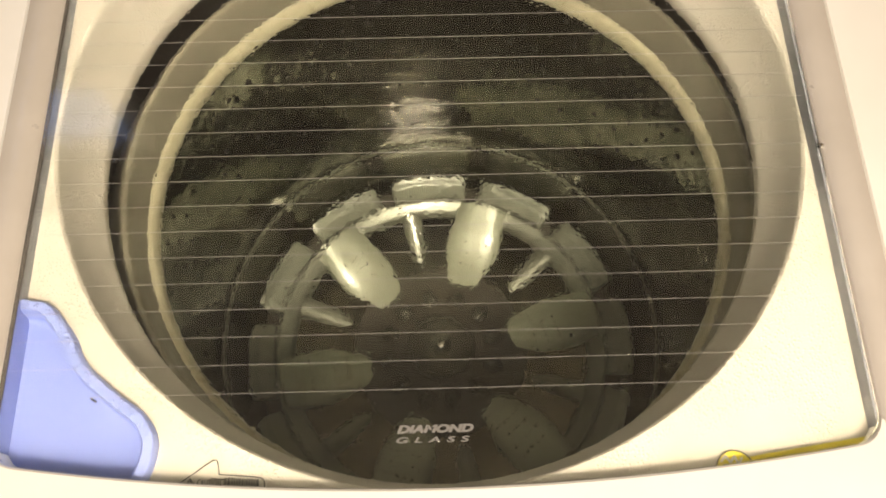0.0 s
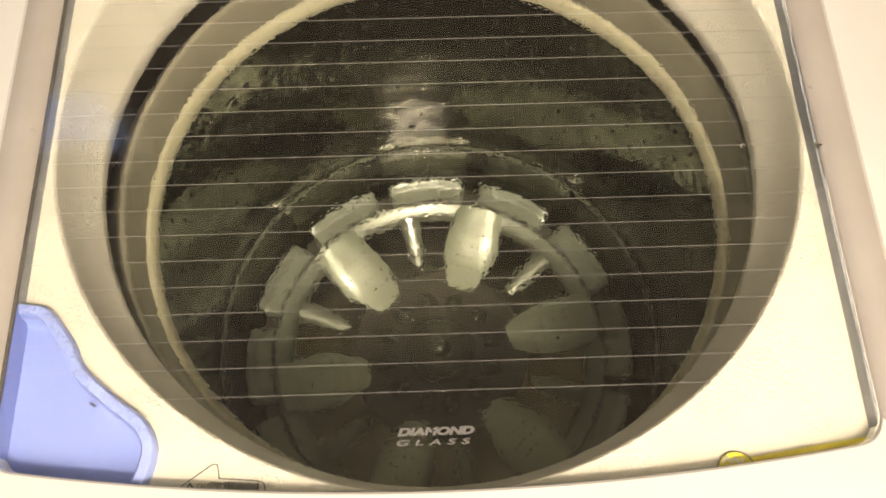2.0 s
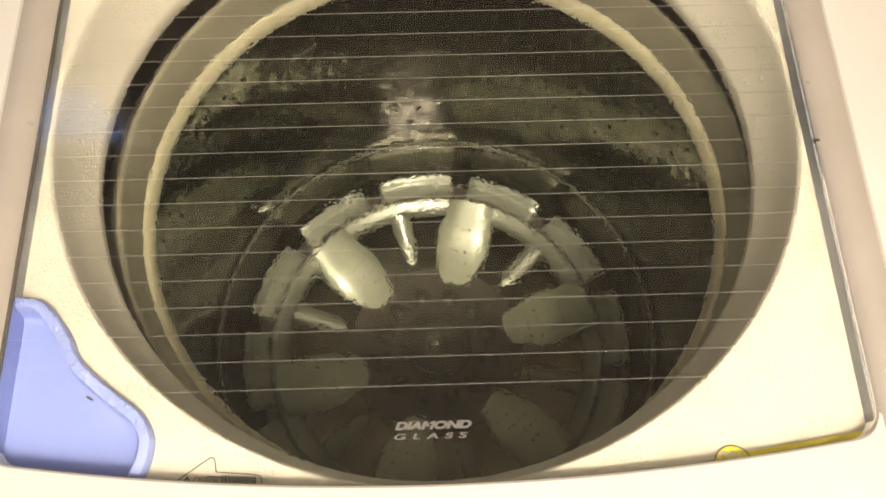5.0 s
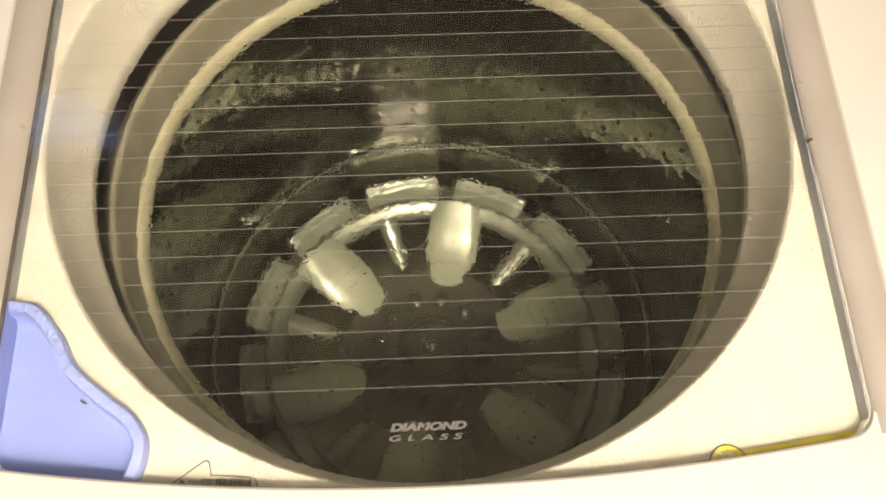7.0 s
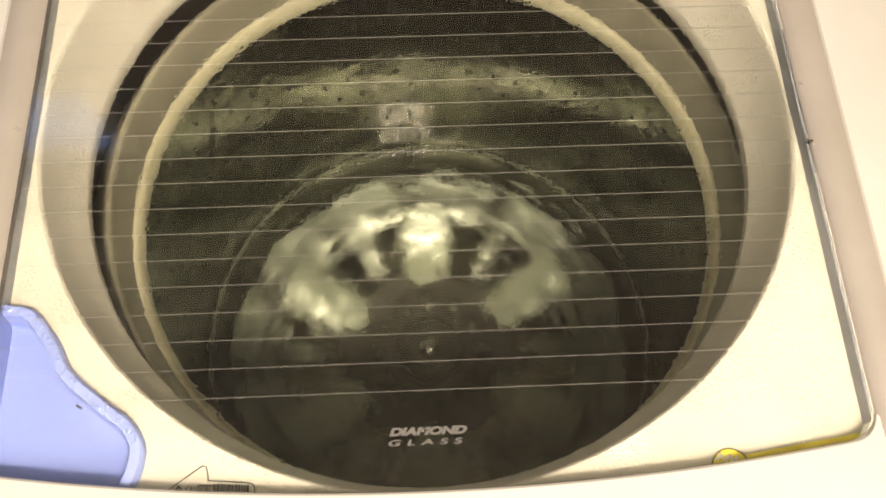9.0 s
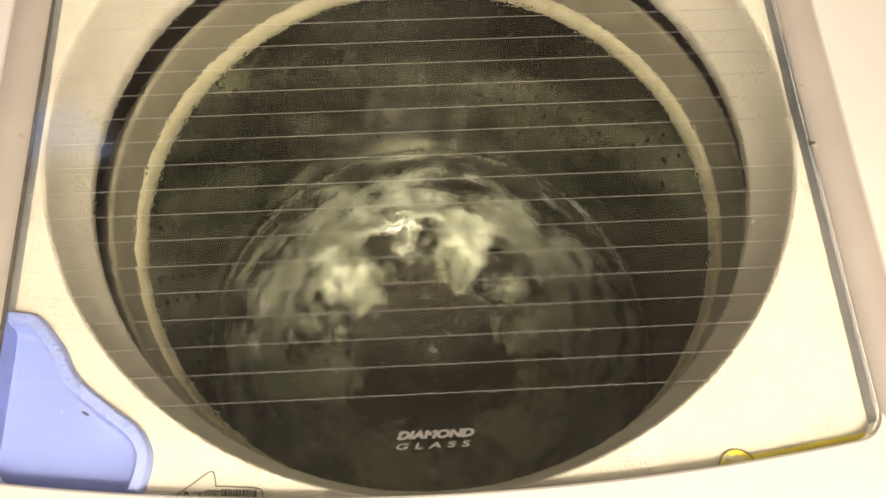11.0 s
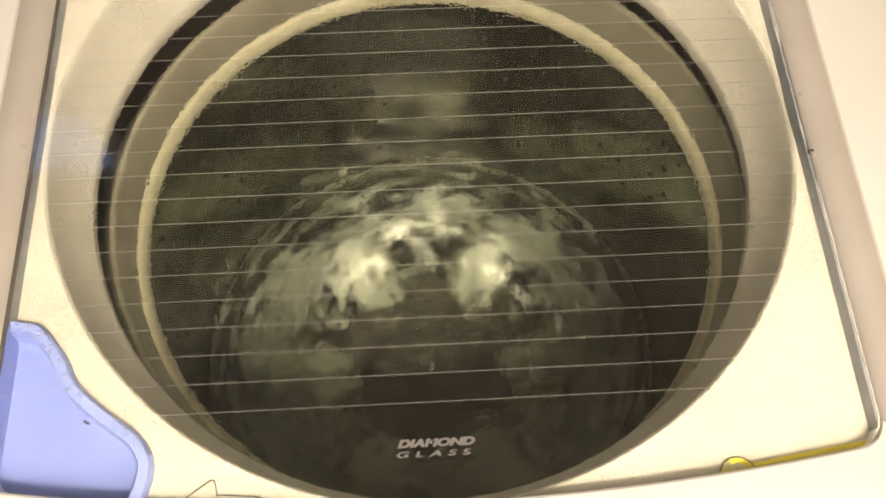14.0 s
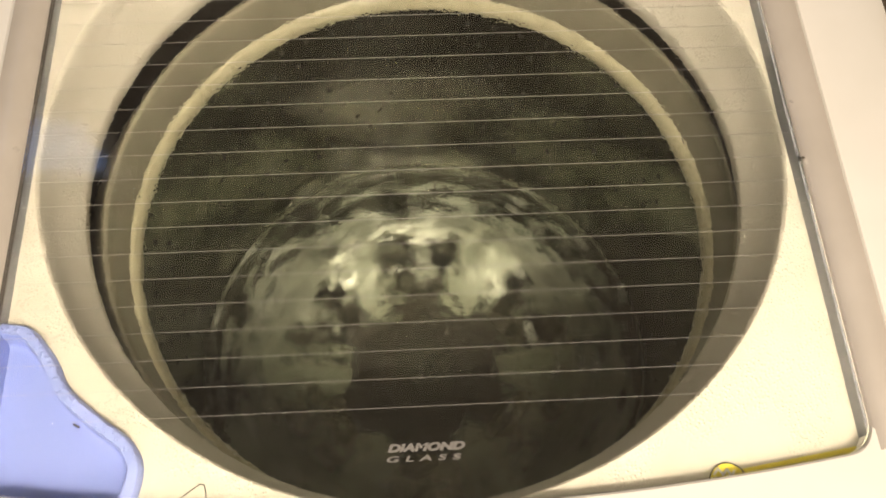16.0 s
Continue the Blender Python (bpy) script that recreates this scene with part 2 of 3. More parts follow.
# ---- the room ----
def room():
    for name, dims, mat, label in (("floor", (-1.6, 1.6, -2.2, 0.62, -0.1, 0.0), FLOOR, "plain brown-grey laundry room floor"),
                                   ("ceiling", (-1.6, 1.6, -2.2, 0.62, 2.45, 2.55), WALL, "plain beige painted ceiling"),
                                   ("wall_back", (-1.6, 1.6, 0.62, 0.72, 0, 2.45), WALL_DIM, "unseen wall behind the washing machine, dark to dim glass reflections"),
                                   ("wall_front", (-1.6, 1.6, -2.3, -2.2, 0, 2.45), WALL, "beige painted wall facing the washing machine"),
                                   ("wall_left", (-1.7, -1.6, -2.2, 0.62, 0, 2.45), WALL_COOL_BOUNCE, "unseen side wall, pale blue to cool the left rail"),
                                   ("wall_right", (1.6, 1.7, -2.2, 0.62, 0, 2.45), WALL_WARM_BOUNCE, "unseen side wall, tan to warm the right rail")):
        tagged(part(name, box(*dims), mat, smooth=False), label, name.split("_")[0], kind="structure")
    # a small high window in the back wall
    win = new("window_1")
    tagged(win, "small high window with bluish daylight", "window", kind="structure")
    for dims in ((-0.86, -0.83, 0.60, 0.64, 1.84, 2.08), (-0.60, -0.57, 0.60, 0.64, 1.84, 2.08), (-0.83, -0.60, 0.60, 0.64, 2.05, 2.08), (-0.83, -0.60, 0.60, 0.64, 1.84, 1.87)):
        part("window_frame", box(*dims), WHITE, win)
    part("pane", box(-0.83, -0.60, 0.606, 0.6195, 1.87, 2.05), DAY, win, "pale blue daylight", smooth=False)
    fixture = new("ceiling_lamp")
    fixture.location = (0.14, -0.81, 2.45)
    tagged(fixture, "oblong white ceiling lamp giving warm light", "lamp")
    part("mount", box(-0.20, 0.20, -0.10, 0.10, -0.012, 0, 0.003), WHITE, fixture)
    for x0, x1, y0, y1 in ((-0.20, -0.18, -0.10, 0.10), (0.18, 0.20, -0.10, 0.10), (-0.18, 0.18, -0.10, -0.08), (-0.18, 0.18, 0.08, 0.10)):
        part("frame_bar", box(x0, x1, y0, y1, -0.036, -0.012, 0.002), WHITE, fixture)


room()

# ---- the washing machine ----
machine = new("washing_machine")
tagged(machine, "white top-loading washing machine with closed glass lid, running", "washing machine")

X_IN, X_OUT, TOP = 0.2365, 0.2605, 1.004
MOUTH = (0.0005, 0.0187)        # centre of the round opening
TUB = (0.0056, 0.0191)          # the hanging tub sits a little off it


def front_edge(x):
    """The bowed front edge of the lid's opening, with rounded corners."""
    y = -0.216 + 0.0172 * (x / 0.2265) ** 2
    d = abs(x) - (X_IN - 0.014)
    return y + (0.014 - math.sqrt(max(0.0, 0.014 ** 2 - d * d)) if d > 0 else 0.0)


def cabinet():
    body = new("cabinet")
    body.parent = machine
    part("side_panel", box(-0.33, -0.318, -0.36, 0.36, 0.02, 0.985, 0.004), WHITE, body)
    part("side_panel", box(0.318, 0.33, -0.36, 0.36, 0.02, 0.985, 0.004), WHITE, body)
    part("front_panel", box(-0.318, 0.318, -0.36, -0.348, 0.02, 0.975, 0.004), WHITE, body)
    part("back_panel", box(-0.318, 0.318, 0.348, 0.36, 0.02, 0.985, 0.004), WHITE, body)
    for s in (-1, 1):
        prof = [(s * 0.2615, 0.966), (s * 0.2615, 0.994), (s * 0.264, 0.998), (s * 0.31, 0.998), (s * 0.328, 0.990), (s * 0.33, 0.966)]
        part("top_rim", prism(prof, -0.36, 0.36), WHITE, body, "white enamel rim beside the lid")
    part("rear_deck", box(-0.2605, 0.2605, 0.285, 0.36, 0.966, 1.03, 0.006), WHITE, body)
    part("base_pan", box(-0.318, 0.318, -0.348, 0.348, 0.02, 0.04), OUTER, body)


def lid():
    frame_ob = new("lid")
    frame_ob.parent = machine
    for s in (-1, 1):
        prof = [(s * X_IN, 0.9765), (s * X_IN, 1.0025), (s * (X_IN + 0.0015), 1.0045), (s * (X_IN + 0.006), 1.0075),
                (s * (X_OUT - 0.010), 1.0085), (s * (X_OUT - 0.003), 1.006), (s * X_OUT, 1.001), (s * X_OUT, 0.9765)]
        part("side_rail", prism(prof, -0.1985, 0.283), RAIL, frame_ob, "silver-grey painted lid rail")
        part("inner_wall", box(min(s * (X_IN - 0.0014), s * (X_IN - 0.0002)), max(s * (X_IN - 0.0014), s * (X_IN - 0.0002)), -0.194 if s > 0 else -0.1055, 0.262, 0.9780, 0.9992), LINER, frame_ob, smooth=False)
        if s < 0:
            part("seam_strip", prism([(s * (X_IN - 0.0022), 0.9995), (s * (X_IN - 0.0022), 1.0012), (s * (X_IN - 0.0002), 1.0016), (s * (X_IN - 0.0002), 0.9995)], -0.19, 0.283), SEAL, frame_ob)
    # the front bar
    xs = sorted({-X_OUT, X_OUT, -X_IN, X_IN, *[X_IN * sin(pi / 2 * k / 40) for k in range(-39, 40)]})
    loops = []
    for x in xs:
        y = front_edge(min(X_IN - 0.0002, max(-X_IN + 0.0002, x))) if abs(x) <= X_IN else -0.1990
        loops.append([(x, y, 0.9765), (x, y, 1.0030), (x, y - 0.0012, 1.0042), (x, y - 0.03, 1.0048), (x, -0.285, 1.002), (x, -0.325, 0.990), (x, -0.345, 0.9765)])
    part("front_bar", rings(loops, True, True, True), WHITE, frame_ob, "white front bar of the lid with a bowed edge")
    part("rear_bar", box(-X_IN, X_IN, 0.262, 0.283, 0.9765, 1.006, 0.002), WHITE, frame_ob)
    # the pane ends just short of the frame
    front = [(x * (X_IN - 0.0006) / X_IN, front_edge(x) + 0.0006) for x in [X_IN * sin(pi / 2 * k / 30) for k in range(-30, 31)]]
    outline = front + [(X_IN - 0.0006, 0.2614), (-X_IN + 0.0006, 0.2614)]
    pane = part("glass_pane", rings([[(x, y, z) for x, y in outline] for z in (0.9998, 1.0030)], True, True, True), GLASS, frame_ob, "clear tempered glass misted with drops", smooth=False)
    pane.visible_shadow = False
    line = finish(strip([(-0.2315, 0), (0.2315, 0)], 0.00021, 0, 0.0002), "printed_line", LINE, False)
    for k in range(-7, 16):
        ob = part("printed_line", line, LINE, frame_ob)
        ob.location = (0, 0.0821 - k * 0.0164 - 0.0027 * (1 - ((k - 6.5) / 8.5) ** 2), 1.0034)
        if k == 15:
            ob.scale = (0.72, 1, 1)
            ob.location.x = -0.02
    part("clip_nub", lathe([(0.0016, 1.0035), (0.0016, 1.0055), (0.0009, 1.0064), (0.0001, 1.0066)], 12, 0.2358, -0.0223), CHROME, frame_ob, "tiny bright clip on the rail's edge")
    lettering("logo_word", "DIAMOND", 0.0045, -0.0212, 0.0196, -0.1877, 1.0036, 0.25, PRINT, frame_ob, 0.062)
    lettering("logo_word", "GLASS", 0.0031, -0.0216, 0.0172, -0.1927, 1.0036, 0.2, PRINT, frame_ob, 0.022, 1.7)


def tub_cover():
    n = 144
    loops = []
    mx, my = MOUTH
    for r, z in ((0.2275, 0.920), (0.2252, 0.926), (0.2247, 0.9340), (0.2250, 0.9362), (0.2258, 0.9385), (0.2275, 0.9445), (0.2305, 0.9575), (0.2322, 0.9700), (0.2332, 0.9800), (0.2337, 0.9850), (0.2343, 0.9878), (0.2355, 0.989)):
        loops.append([(mx + r * sin(2 * pi * i / n), my + r * cos(2 * pi * i / n), z) for i in range(n)])
    bm = rings(loops)
    # the flat top round the opening, cut out where the dispenser cup hangs in it
    (sx, sy, _), (kx, ky, _) = SEAT
    hole = [(x * kx + sx, y * ky + sy) for x, y in inset(cup_outline(), 0.0045)]
    far = max(range(len(hole)), key=lambda i: hole[i][0])
    hole = hole[far:] + hole[:far]
    if hole[6][1] < hole[0][1]:
        hole = hole[:1] + hole[:0:-1]
    cut = []
    for x, y in hole:
        if x < -0.2363:
            break
        cut.append((x, y))
    outer = [(-0.2363, cut[-1][1]), (-0.2363, 0.3087), (0.2363, 0.3087), (0.2363, -0.2433), (cut[0][0], -0.2433)] + cut
    vs = [bm.verts.new((x, y, 0.989)) for x, y in outer]
    es = [bm.edges.new((vs[i - 1], vs[i])) for i in range(len(vs))]
    es += [e for e in bm.edges if e.is_boundary and all(abs(v.co.z - 0.989) < 1e-5 for v in e.verts)]
    bmesh.ops.triangle_fill(bm, use_beauty=True, edges=es)
    part("tub_cover", bm, COVER, machine, "cream plastic tub cover with drops, round opening")
    for s in (-1, 1):
        part("recess_wall", box(min(s * 0.2415, s * 0.2585), max(s * 0.2415, s * 0.2585), -0.24, 0.28, 0.972, 0.9763), RAIL, machine)


def inset(points, d):
    out = []
    k = len(points)
    for i in range(k):
        a, b, c = Vector(points[i - 1]), Vector(points[i]), Vector(points[(i + 1) % k])
        t = (c - a).normalized()
        out.append(tuple(b + Vector((-t.y, t.x)) * d))
    return out


def smooth_loop(points, per=5):
    out = []
    k = len(points)
    for i in range(k):
        p = [Vector(points[(i + j - 1) % k]) for j in range(4)]
        for s in range(per):
            t = s / per
            out.append(tuple(0.5 * (2 * p[1] + (p[2] - p[0]) * t + (2 * p[0] - 5 * p[1] + 4 * p[2] - p[3]) * t * t + (3 * p[1] - p[0] - 3 * p[2] + p[3]) * t ** 3)))
    return out


SEAT = (0.0, -0.0061, 0.0110), (0.977, 0.977, 1.0)      # where the tray and the printed labels sit on the cover


def cup_outline():
    corner = [(-0.2560, -0.1035), (-0.2330, -0.1008), (-0.2233, -0.1042), (-0.2150, -0.1135), (-0.2073, -0.1240), (-0.1986, -0.1395), (-0.1787, -0.1570),
              (-0.1640, -0.1680), (-0.1560, -0.1790), (-0.1541, -0.1900), (-0.1578, -0.2046), (-0.168, -0.2200), (-0.20, -0.2250), (-0.2560, -0.2250), (-0.2565, -0.16)]
    return smooth_loop(corner[::-1], 4)


def dispenser():
    loop = cup_outline()
    stages = [(0.0, 0.9778), (0.0003, 0.9828), (0.0016, 0.9846), (0.0045, 0.9850), (0.0070, 0.9846)]
    skin = [[(x, y, z) for x, y in inset(loop, d)] for d, z in stages]
    mid = Vector((-0.2130, -0.1720, 0))
    for k, z in ((0.982, 0.9832), (0.970, 0.9785), (0.960, 0.9748), (0.940, 0.9725), (0.905, 0.9715), (0.86, 0.9712)):
        skin.append([(mid.x + (x - mid.x) * k, mid.y + (y - mid.y) * k, z) for x, y, _ in skin[4]])
    cup = part("dispenser_cup", rings(skin[4:], cap_last=True), BLUE, machine, "blue plastic dispenser cup, empty")
    part("cup_rim", rings(skin[:5]), DAMP_BLUE, cup, "blue rim beaded with water")
    part("drain_slot", strip([(-0.1975, -0.1578), (-0.1945, -0.1596)], 0.0013, 0.9722), HOLE, cup)
    cup.location, cup.scale = SEAT
    part("cup_wall", box(-0.2412, -0.2404, -0.2130, -0.1030, 0.9600, 0.9880), BLUE, cup, "blue upright side of the cup", smooth=False)


def water_beads(spots):
    """Small flat domes of condensed water."""
    verts, faces = [], []
    k = 9
    for x, y, z, r in spots:
        b = len(verts)
        for q, h in ((1.0, -0.1), (0.90, 0.34), (0.55, 0.70)):
            verts += [(x + r * q * cos(2 * pi * i / k), y + r * q * sin(2 * pi * i / k), z + r * h) for i in range(k)]
        verts.append((x, y, z + r * 0.82))
        for row in (0, 1):
            faces += [(b + row * k + i, b + row * k + (i + 1) % k, b + row * k + k + (i + 1) % k, b + row * k + k + i) for i in range(k)]
        faces += [(b + 2 * k + i, b + 2 * k + (i + 1) % k, b + 3 * k) for i in range(k)]
    me = bpy.data.meshes.new("water_beads")
    me.from_pydata(verts, [], faces)
    me.materials.append(BEAD)
    me.polygons.foreach_set("use_smooth", [True] * len(me.polygons))
    ob = tagged(part("water_beads", me, BEAD, machine, "clear beads of condensed water"), kind="stuff")
    ob.visible_shadow = False


def cover_beads():
    rnd = random.Random(8)
    spots = []
    for _ in range(9000):
        x, y = rnd.uniform(-0.2345, 0.2345), rnd.uniform(-0.20, 0.28)
        r = math.hypot(x - MOUTH[0], y - MOUTH[1])
        if r < 0.2368 or y < front_edge(x) + 0.004 or (x < -0.14 and y < -0.09):
            continue
        wet_here = noise.noise(Vector((x * 34, y * 34, 2.0))) + 0.25 * noise.noise(Vector((x * 120, y * 120, 5.0))) + (0.18 if y > 0 else -0.08)
        if wet_here < 0.08:
            continue
        spots.append((x, y, 0.989, rnd.choice((0.0006, 0.0008, 0.0010, 0.0014, 0.0019)) * rnd.uniform(0.8, 1.2)))
    water_beads(spots)


def labels():
    z = 0.9786
    lab = part("caution_label", strip([(-0.1420, -0.2080), (-0.1235, -0.1952), (-0.1212, -0.1956), (-0.1203, -0.1985), (-0.1196, -0.2030), (-0.1000, -0.2048), (-0.0960, -0.2056), (-0.0946, -0.2075), (-0.0944, -0.2200)], 0.0006, z), INK, machine, "outlined caution label printed in black", smooth=False)
    bars = random.Random(4)
    x = -0.1165
    while x < -0.0975:
        w = bars.uniform(0.0003, 0.0011)
        part("label_bar", strip([(x, -0.2050 - (x + 0.1165) * 0.07), (x, -0.2082 - (x + 0.1165) * 0.07)], w, z), INK, lab, smooth=False)
        x += w + bars.uniform(0.0003, 0.0006)
    part("label_rule", strip([(-0.1240, -0.2050), (-0.1170, -0.2058)], 0.0006, z), INK, lab, smooth=False)
    part("warning_triangle", strip([(-0.1375, -0.2088), (-0.1352, -0.2050), (-0.1329, -0.2088), (-0.1375, -0.2088)], 0.0009, z), INK, lab, smooth=False)
    lettering("label_word", "CAUTION", 0.0036, -0.1315, -0.1185, -0.2088, z + 0.0002, 0.0, INK, lab, 0.02, turn=-0.05)
    lab.location, lab.scale = SEAT
    # the yellow strip and its round emblem
    a, b = Vector((0.1735, -0.2065)), Vector((0.2380, -0.1975))
    tag = part("warning_label", strip([tuple(a), tuple(b)], 0.0110, z), YELLOW, machine, "yellow warning strip with a round emblem", smooth=False)
    side = (b - a).normalized()
    up = Vector((-side.y, side.x))
    for k in range(46):
        if bars.random() < 0.8:
            p = a + side * (0.003 + k * 0.00130) + up * 0.0012
            part("label_bar", strip([tuple(p), tuple(p + side * bars.uniform(0.0005, 0.0010))], 0.0018, z + 0.0009), INK, tag, smooth=False)
    disc = [(0.1628 + 0.0105 * sin(2 * pi * i / 40), -0.2082 + 0.0105 * cos(2 * pi * i / 40)) for i in range(40)]
    part("emblem", rings([[(x, y, z) for x, y in disc], [(x, y, z + 0.0003) for x, y in disc]], cap_first=True, cap_last=True), YELLOW, tag, "round yellow emblem", smooth=False)
    part("emblem_outline", strip(disc + disc[:1], 0.0007, z + 0.0005), INK, tag, smooth=False)
    part("emblem_shape", strip([(0.1555, -0.2035), (0.1580, -0.2005), (0.1605, -0.2040), (0.1630, -0.2010), (0.1650, -0.2050), (0.1670, -0.2020)], 0.0012, z + 0.0006), PAPER, tag, "pale zigzag drawing", smooth=False)
    part("emblem_shape", strip([(0.1570, -0.2055), (0.1612, -0.2058), (0.1640, -0.2066), (0.1690, -0.2060)], 0.0009, z + 0.0007), INK, tag, smooth=False)
    tag.location, tag.scale = SEAT


def tub():
    cx, cy = TUB
    part("outer_tub", lathe([(0.262, 0.966), (0.285, 0.93), (0.285, 0.28), (0.0001, 0.28)], 72, cx, cy), OUTER, machine, "dark outer tub wall")
    ring = [(0.2552, 0.8611), (0.2440, 0.8793), (0.2370, 0.8895), (0.2340, 0.8930), (0.2315, 0.8937), (0.2296, 0.8925), (0.2284, 0.8885), (0.2278, 0.8800), (0.2273, 0.8700), (0.2268, 0.8610),
            (0.2262, 0.8540), (0.2275, 0.8525), (0.2275, 0.8400), (0.2290, 0.8312), (0.2461, 0.8205), (0.2552, 0.8162)]
    band = part("balance_ring", lathe(ring, 128, cx, cy), RING, machine, "grey plastic balance ring round the tub's mouth")
    part("ring_lip", lathe([(0.2274, 0.8520), (0.2262, 0.8532), (0.2244, 0.8524), (0.2226, 0.8500), (0.2212, 0.8465), (0.2205, 0.8430), (0.2204, 0.8395), (0.2214, 0.8367), (0.2274, 0.8335)], 128, cx, cy), LIP, band, "pale rounded lip")
    part("ring_edge", lathe([(0.2345, 0.8929), (0.2335, 0.8944), (0.2318, 0.8950), (0.2300, 0.8940), (0.2292, 0.8922)], 128, cx, cy), RING, band)
    part("base_bead", lathe([(0.2568, 0.4880), (0.2552, 0.4885), (0.2541, 0.4872), (0.2538, 0.4855), (0.2545, 0.4838), (0.2560, 0.4830)], 128, cx, cy), RIDGE, machine, "thin glossy bead round the tub's base")
    wall = [(0.2552, 0.8162), (0.2568, 0.7541), (0.2568, 0.5615), (0.2568, 0.4700), (0.2557, 0.4393), (0.2515, 0.4179), (0.2429, 0.4018), (0.2301, 0.3911), (0.2097, 0.3869), (0.0001, 0.3869)]
    drum = part("steel_tub", lathe(wall, 128, cx, cy), SHADED_STEEL, machine, "wet stainless steel tub with rows of holes")
    bm = bmesh.new()
    for row in range(9):
        for i in range(60):
            if i % 12 in (0, 1):
                continue
            a = 2 * pi * (i + 0.5 * (row % 2)) / 60
            zc, rr = 0.54 + row * 0.030, 0.2560
            c, t = Vector((cx + rr * sin(a), cy + rr * cos(a), zc)), Vector((cos(a), -sin(a), 0))
            bm.faces.new([bm.verts.new(c + t * 0.0026 * cos(2 * pi * k / 8) + Vector((0, 0, 0.0026 * sin(2 * pi * k / 8)))) for k in range(8)])
    tagged(part("drain_holes", bm, HOLE, drum, smooth=False), kind="stuff")


WHEEL_Z = 0.388


def pulsator():
    """The ribbed wheel in the tub's floor; lobes every 60 degrees, rim teeth every 30."""
    z0 = 0.0
    wheel = part("pulsator", lathe([(0.2265, z0 - 0.004), (0.2265, z0 + 0.001), (0.222, z0 + 0.003), (0.197, z0 + 0.001), (0.190, z0 + 0.002), (0.170, z0 - 0.002), (0.14, z0 - 0.0025), (0.09, z0 - 0.0005),
                                    (0.06, z0 + 0.007), (0.040, z0 + 0.020), (0.0001, z0 + 0.024)], 144), SHADED_BASE, machine, "grey ribbed pulsator wheel at the tub's floor, darkened for shade")
    part("rim", lathe([(0.1715, z0 - 0.004), (0.1735, z0 + 0.0032), (0.1765, z0 + 0.0062), (0.181, z0 + 0.0085), (0.186, z0 + 0.0108), (0.1895, z0 + 0.0124), (0.1915, z0 + 0.0127), (0.1935, z0 + 0.0115), (0.1947, z0 + 0.0065), (0.195, z0)], 144), RIM, wheel, "glossy raised inner rim")
    part("groove", lathe([(0.1952, z0 + 0.0002), (0.1952, z0 + 0.0042), (0.1966, z0 + 0.0046), (0.1975, z0 + 0.0004)], 144), SHADED_BASE, wheel)

    def pad(rows, cols, edge, top, skirt):
        """A crowned pad along +y: edge(u) gives radius and half width, top(u, v) the height, skirt the foot's level."""
        loops = []
        for j in range(rows + 1):
            u = j / rows
            r, w = edge(u)
            row = [(-w * 1.06 - 0.0012, r, skirt)]
            row += [(w * v, math.sqrt(max(0.0, r * r - (w * v) ** 2)), top(u, v)) for v in [-1 + 2 * i / cols for i in range(cols + 1)]]
            loops.append(row + [(w * 1.06 + 0.0012, r, skirt)])
        first = [(x, y - 0.0015, skirt) for x, y, z in loops[0]]
        last = [(x, y + 0.0015, skirt) for x, y, z in loops[-1]]
        return rings([first] + loops + [last], closed=False)

    def tongue(u, v):
        """A lobe: low near the hub, swept up to the rim, rounded off to its sides."""
        sweep = 0.5 * min(0.48, max(0.0, u - 0.28)) ** 2 / 0.48 + max(0.0, u - 0.76)
        return z0 + 0.0006 + 0.002 * u + 0.0550 * sweep - 0.0075 * abs(v) ** 3.2 * (0.35 + 0.65 * u)

    def lobe_edge(u):
        return 0.066 + 0.121 * u, 0.0318 * math.sqrt(max(0.02, 1 - max(0.0, 1 - (u + 0.02) / 0.75) ** 2)) - 0.004 * max(0.0, u - 0.7) / 0.3

    lobe = upward(finish(pad(30, 20, lobe_edge, tongue, z0 - 0.008), "lobe", LOBE))
    ridge = upward(finish(pad(20, 10, lambda u: (0.052 + 0.120 * u, 0.0065 + 0.0050 * u), lambda u, v: z0 - 0.012 + 0.033 * u ** 1.6 - 0.004 * abs(v) ** 2.4, z0 - 0.018), "ridge", RIDGE))

    def plate(u, v):
        """A rim tooth: a flat plate with its outer edge turned up."""
        lip = min(1.0, max(0.0, (u - 0.52) / 0.36))
        return z0 + 0.0095 + 0.002 * u + 0.0046 * lip * lip * (3 - 2 * lip) - 0.004 * max(0.0, (u - 0.93) / 0.07) - 0.0015 * abs(v) ** 14

    tooth = upward(finish(pad(22, 16, lambda u: (0.1972 + 0.0285 * u, 0.0425 + 0.0035 * u - 0.004 * max(0.0, (u - 0.8) / 0.2) ** 2), plate, z0 - 0.002), "tooth", TOOTH))
    knuckle = upward(finish(pad(10, 10, lambda u: (0.047 + 0.028 * u, 0.0095 * math.sqrt(max(0.02, 1 - (2 * u - 1) ** 2))), lambda u, v: z0 + 0.006 + 0.0105 * (1 - (2 * u - 1) ** 2) ** 0.7 * (1 - 0.7 * v * v), z0), "knuckle", CAP))
    dots = bmesh.new()
    for r in (0.112, 0.126, 0.140, 0.154):
        u = (r - 0.066) / 0.121
        w = lobe_edge(u)[1]
        for k in (-2, -1, 0, 1, 2):
            x = k * 0.0082 + (0.0041 if r in (0.126, 0.154) else 0)
            if abs(x) > w * 0.7:
                continue
            h = tongue(u, x / w) + 0.0009
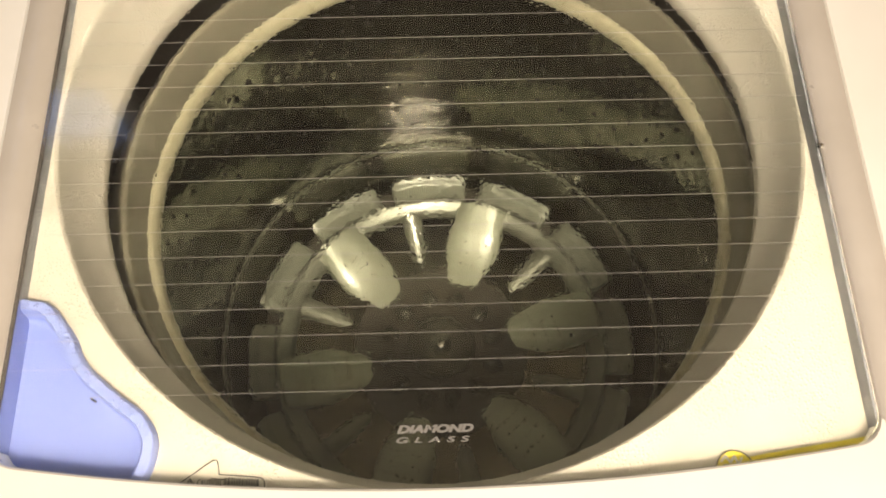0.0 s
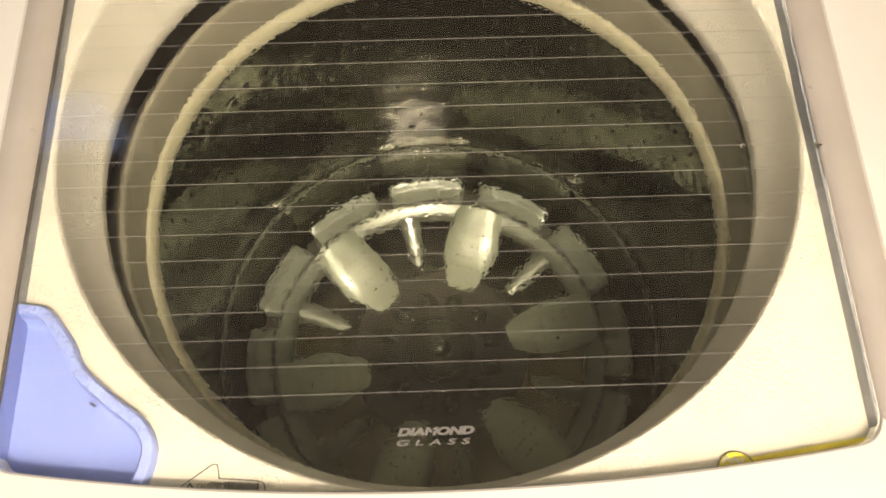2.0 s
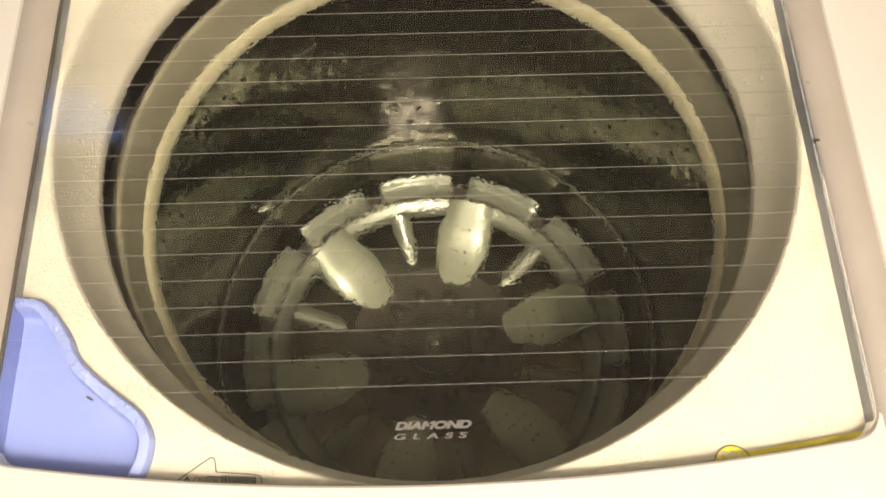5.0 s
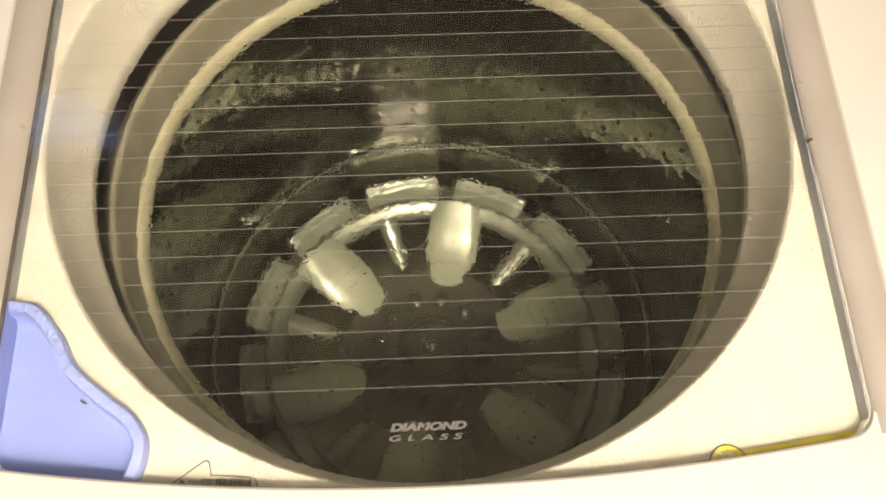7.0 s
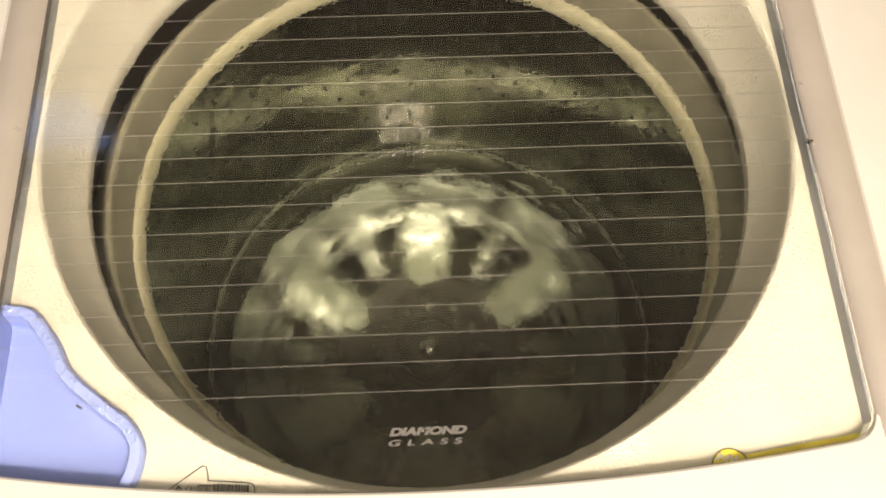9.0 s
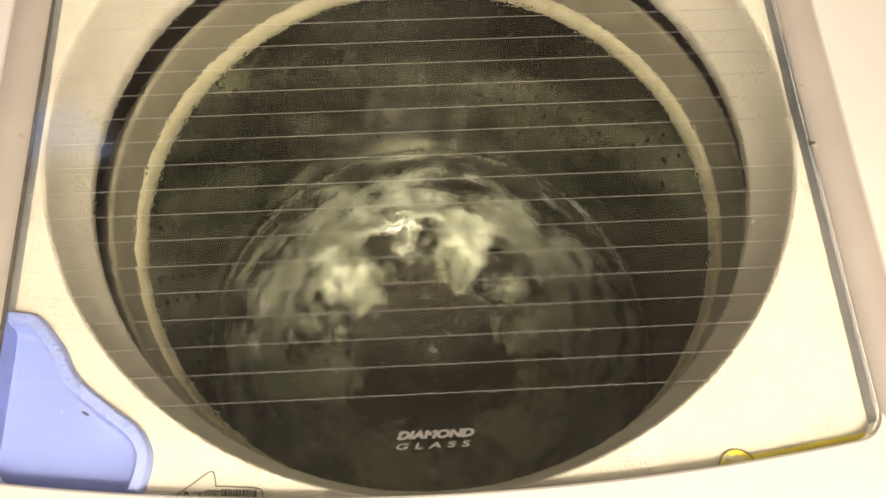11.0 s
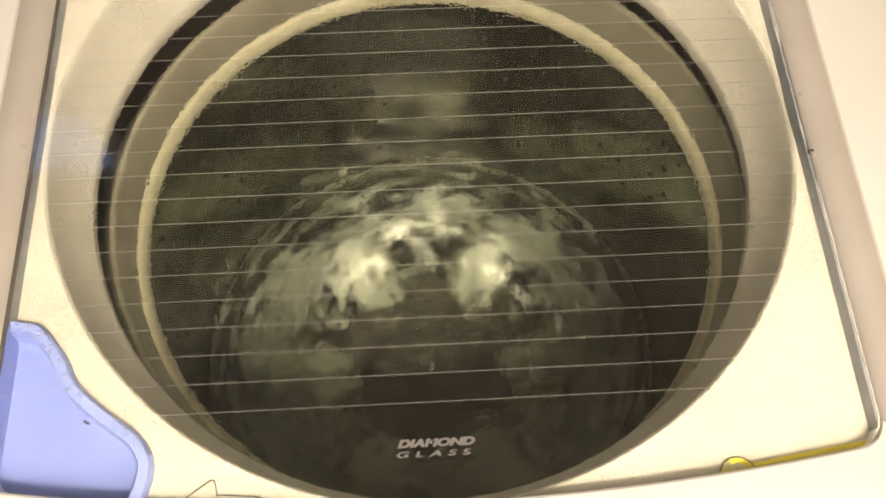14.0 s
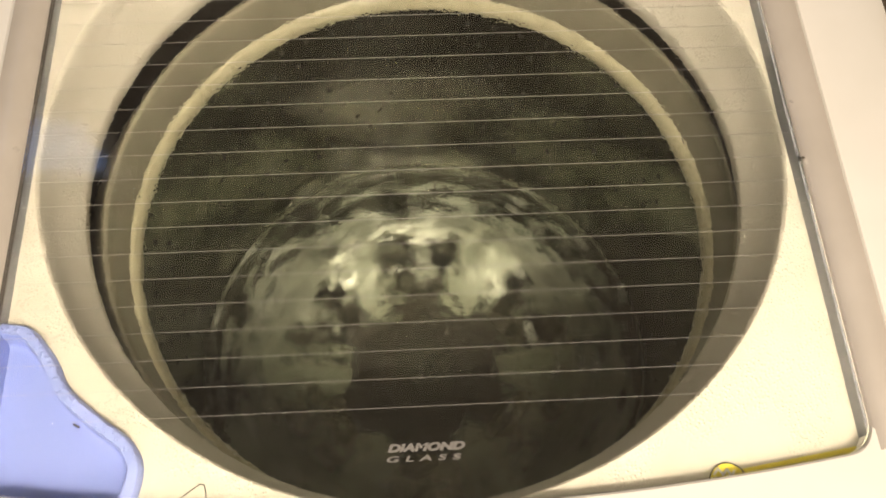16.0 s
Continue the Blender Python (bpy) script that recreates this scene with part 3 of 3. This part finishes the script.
            dots.faces.new([dots.verts.new((x + 0.0012 * cos(2 * pi * q / 8), r + 0.0012 * sin(2 * pi * q / 8), h + 0.3 * 0.0015 * sin(2 * pi * q / 8))) for q in range(8)])
    dots = finish(dots, "lobe_holes", HOLE, False)
    for k in range(6):
        a = part("lobe", lobe, LOBE, wheel, "pale raised lobe with small holes" if k == 0 else "")
        a.rotation_euler.z = -radians(60 * k)
        d = part("lobe_holes", dots, HOLE, wheel)
        d.rotation_euler.z = -radians(60 * k)
        b = part("ridge", ridge, RIDGE, wheel)
        b.rotation_euler.z = -radians(60 * k + 31)
        for turn in (0, 31):
            c = part("knuckle", knuckle, CAP, wheel)
            c.rotation_euler.z = -radians(60 * k + turn)
    for k in range(12):
        c = part("tooth", tooth, TOOTH, wheel)
        c.rotation_euler.z = -radians(30 * k + 9.3)
    part("hub_cap", lathe([(0.040, z0 + 0.018), (0.039, z0 + 0.025), (0.034, z0 + 0.030), (0.026, z0 + 0.0345), (0.014, z0 + 0.0370), (0.0001, z0 + 0.0378)], 56), CAP, wheel, "smooth domed hub cap")
    part("hub_ring", lathe([(0.0375, z0 + 0.0265), (0.037, z0 + 0.0300), (0.035, z0 + 0.0310), (0.033, z0 + 0.0300), (0.0325, z0 + 0.0280)], 56), CAP, wheel)
    part("hub_screw", lathe([(0.0125, z0 + 0.034), (0.0125, z0 + 0.0380), (0.0115, z0 + 0.0400), (0.0085, z0 + 0.0425), (0.0045, z0 + 0.0441), (0.0001, z0 + 0.0446)], 28), CHROME, wheel, "bright centre screw")
    wheel.location, wheel.scale = (TUB[0], TUB[1], WHEEL_Z), (1.066, 1.066, 1.066)
    return wheel


cabinet()
lid()
tub_cover()
dispenser()
cover_beads()
labels()
tub()
wheel = pulsator()


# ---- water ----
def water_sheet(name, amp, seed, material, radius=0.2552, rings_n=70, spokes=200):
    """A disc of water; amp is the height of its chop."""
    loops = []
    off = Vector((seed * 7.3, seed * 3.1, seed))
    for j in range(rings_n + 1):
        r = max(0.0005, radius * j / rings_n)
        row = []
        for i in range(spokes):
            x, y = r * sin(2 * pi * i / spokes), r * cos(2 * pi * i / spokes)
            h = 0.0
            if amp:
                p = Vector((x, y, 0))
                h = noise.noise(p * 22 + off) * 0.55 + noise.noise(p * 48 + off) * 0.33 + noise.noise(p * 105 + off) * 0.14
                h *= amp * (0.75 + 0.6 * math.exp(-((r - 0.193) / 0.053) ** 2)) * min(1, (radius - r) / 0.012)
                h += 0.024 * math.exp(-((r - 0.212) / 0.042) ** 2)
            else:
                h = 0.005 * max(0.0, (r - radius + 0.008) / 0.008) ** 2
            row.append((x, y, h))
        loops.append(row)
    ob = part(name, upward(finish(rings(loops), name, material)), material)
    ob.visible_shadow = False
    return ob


pool = tagged(water_sheet("water_pool", 0.0, 1, WATER), "shallow clear greenish wash water in the tub", "water", kind="structure")
pool.location = (TUB[0], TUB[1], 0.4845)
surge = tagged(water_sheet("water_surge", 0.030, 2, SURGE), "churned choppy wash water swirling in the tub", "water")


def glint_bubbles():
    """Pale froth standing in for glints on churned water, thickest along swirl's crest."""
    rnd = random.Random(11)
    bm = bmesh.new()
    for _ in range(420):
        a, r = rnd.uniform(0, 2 * pi), min(0.245, max(0.03, rnd.gauss(0.190, 0.040)))
        if noise.noise(Vector((r * 42, a * 3.4, 4.0))) < 0.12:
            continue
        size = rnd.choice((0.0014, 0.0020, 0.0026, 0.0034, 0.0052)) * rnd.uniform(0.8, 1.3)
        m = Matrix.Translation((r * sin(a), r * cos(a), 0.024 * math.exp(-((r - 0.212) / 0.042) ** 2) + 0.012)) @ Matrix.Diagonal((size * rnd.uniform(0.8, 1.9), size, size * 0.75, 1))
        bmesh.ops.create_icosphere(bm, subdivisions=2, radius=1, matrix=m @ Matrix.Rotation(a, 4, "Z"))
    ob = part("glint_froth", bm, GLINT_FROTH, surge, "small pale drops coloured to read as glints")
    ob.visible_shadow = False
    tagged(ob, kind="stuff")


glint_bubbles()


# ---- what moves ----
def phase(t):
    """Degrees clockwise of the pulsator's first lobe from the back."""
    keys = ((0, 18), (4.3, 18), (4.9, 16), (5.4, 12.6), (6.0, 12.3), (7.4, 12.3), (7.6, 9.5), (7.8, 6), (8.0, 3), (8.1, 1), (8.2, -4), (8.3, -15), (8.4, -33), (8.5, -60), (8.6, -88), (8.7, -106),
            (8.8, -122), (8.9, -150), (9.0, -180), (9.2, -225), (9.4, -280), (11.5, -911), (12.0, -1050), (12.5, -1205), (13.0, -1350), (13.5, -1508), (14.0, -1652),
            (14.5, -1812), (15.0, -1950), (15.5, -2108), (16.0, -2250))
    return float(np.interp(t, [k[0] for k in keys], [k[1] for k in keys]))


def motions():
    times = [0.0, 4.2] + [round(4.4 + 0.2 * k, 2) for k in range(15)] + [round(7.3 + 0.1 * k, 2) for k in range(88)]
    walk(wheel, [(t, pose(TUB[0], TUB[1], WHEEL_Z, 0, 0, -phase(t))) for t in times])
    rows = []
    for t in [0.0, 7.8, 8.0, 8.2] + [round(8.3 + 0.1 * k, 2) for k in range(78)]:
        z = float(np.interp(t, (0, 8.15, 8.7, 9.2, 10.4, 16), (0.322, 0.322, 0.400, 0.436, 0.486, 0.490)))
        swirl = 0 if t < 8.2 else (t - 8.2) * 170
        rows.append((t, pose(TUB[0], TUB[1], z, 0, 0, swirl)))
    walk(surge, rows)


motions()
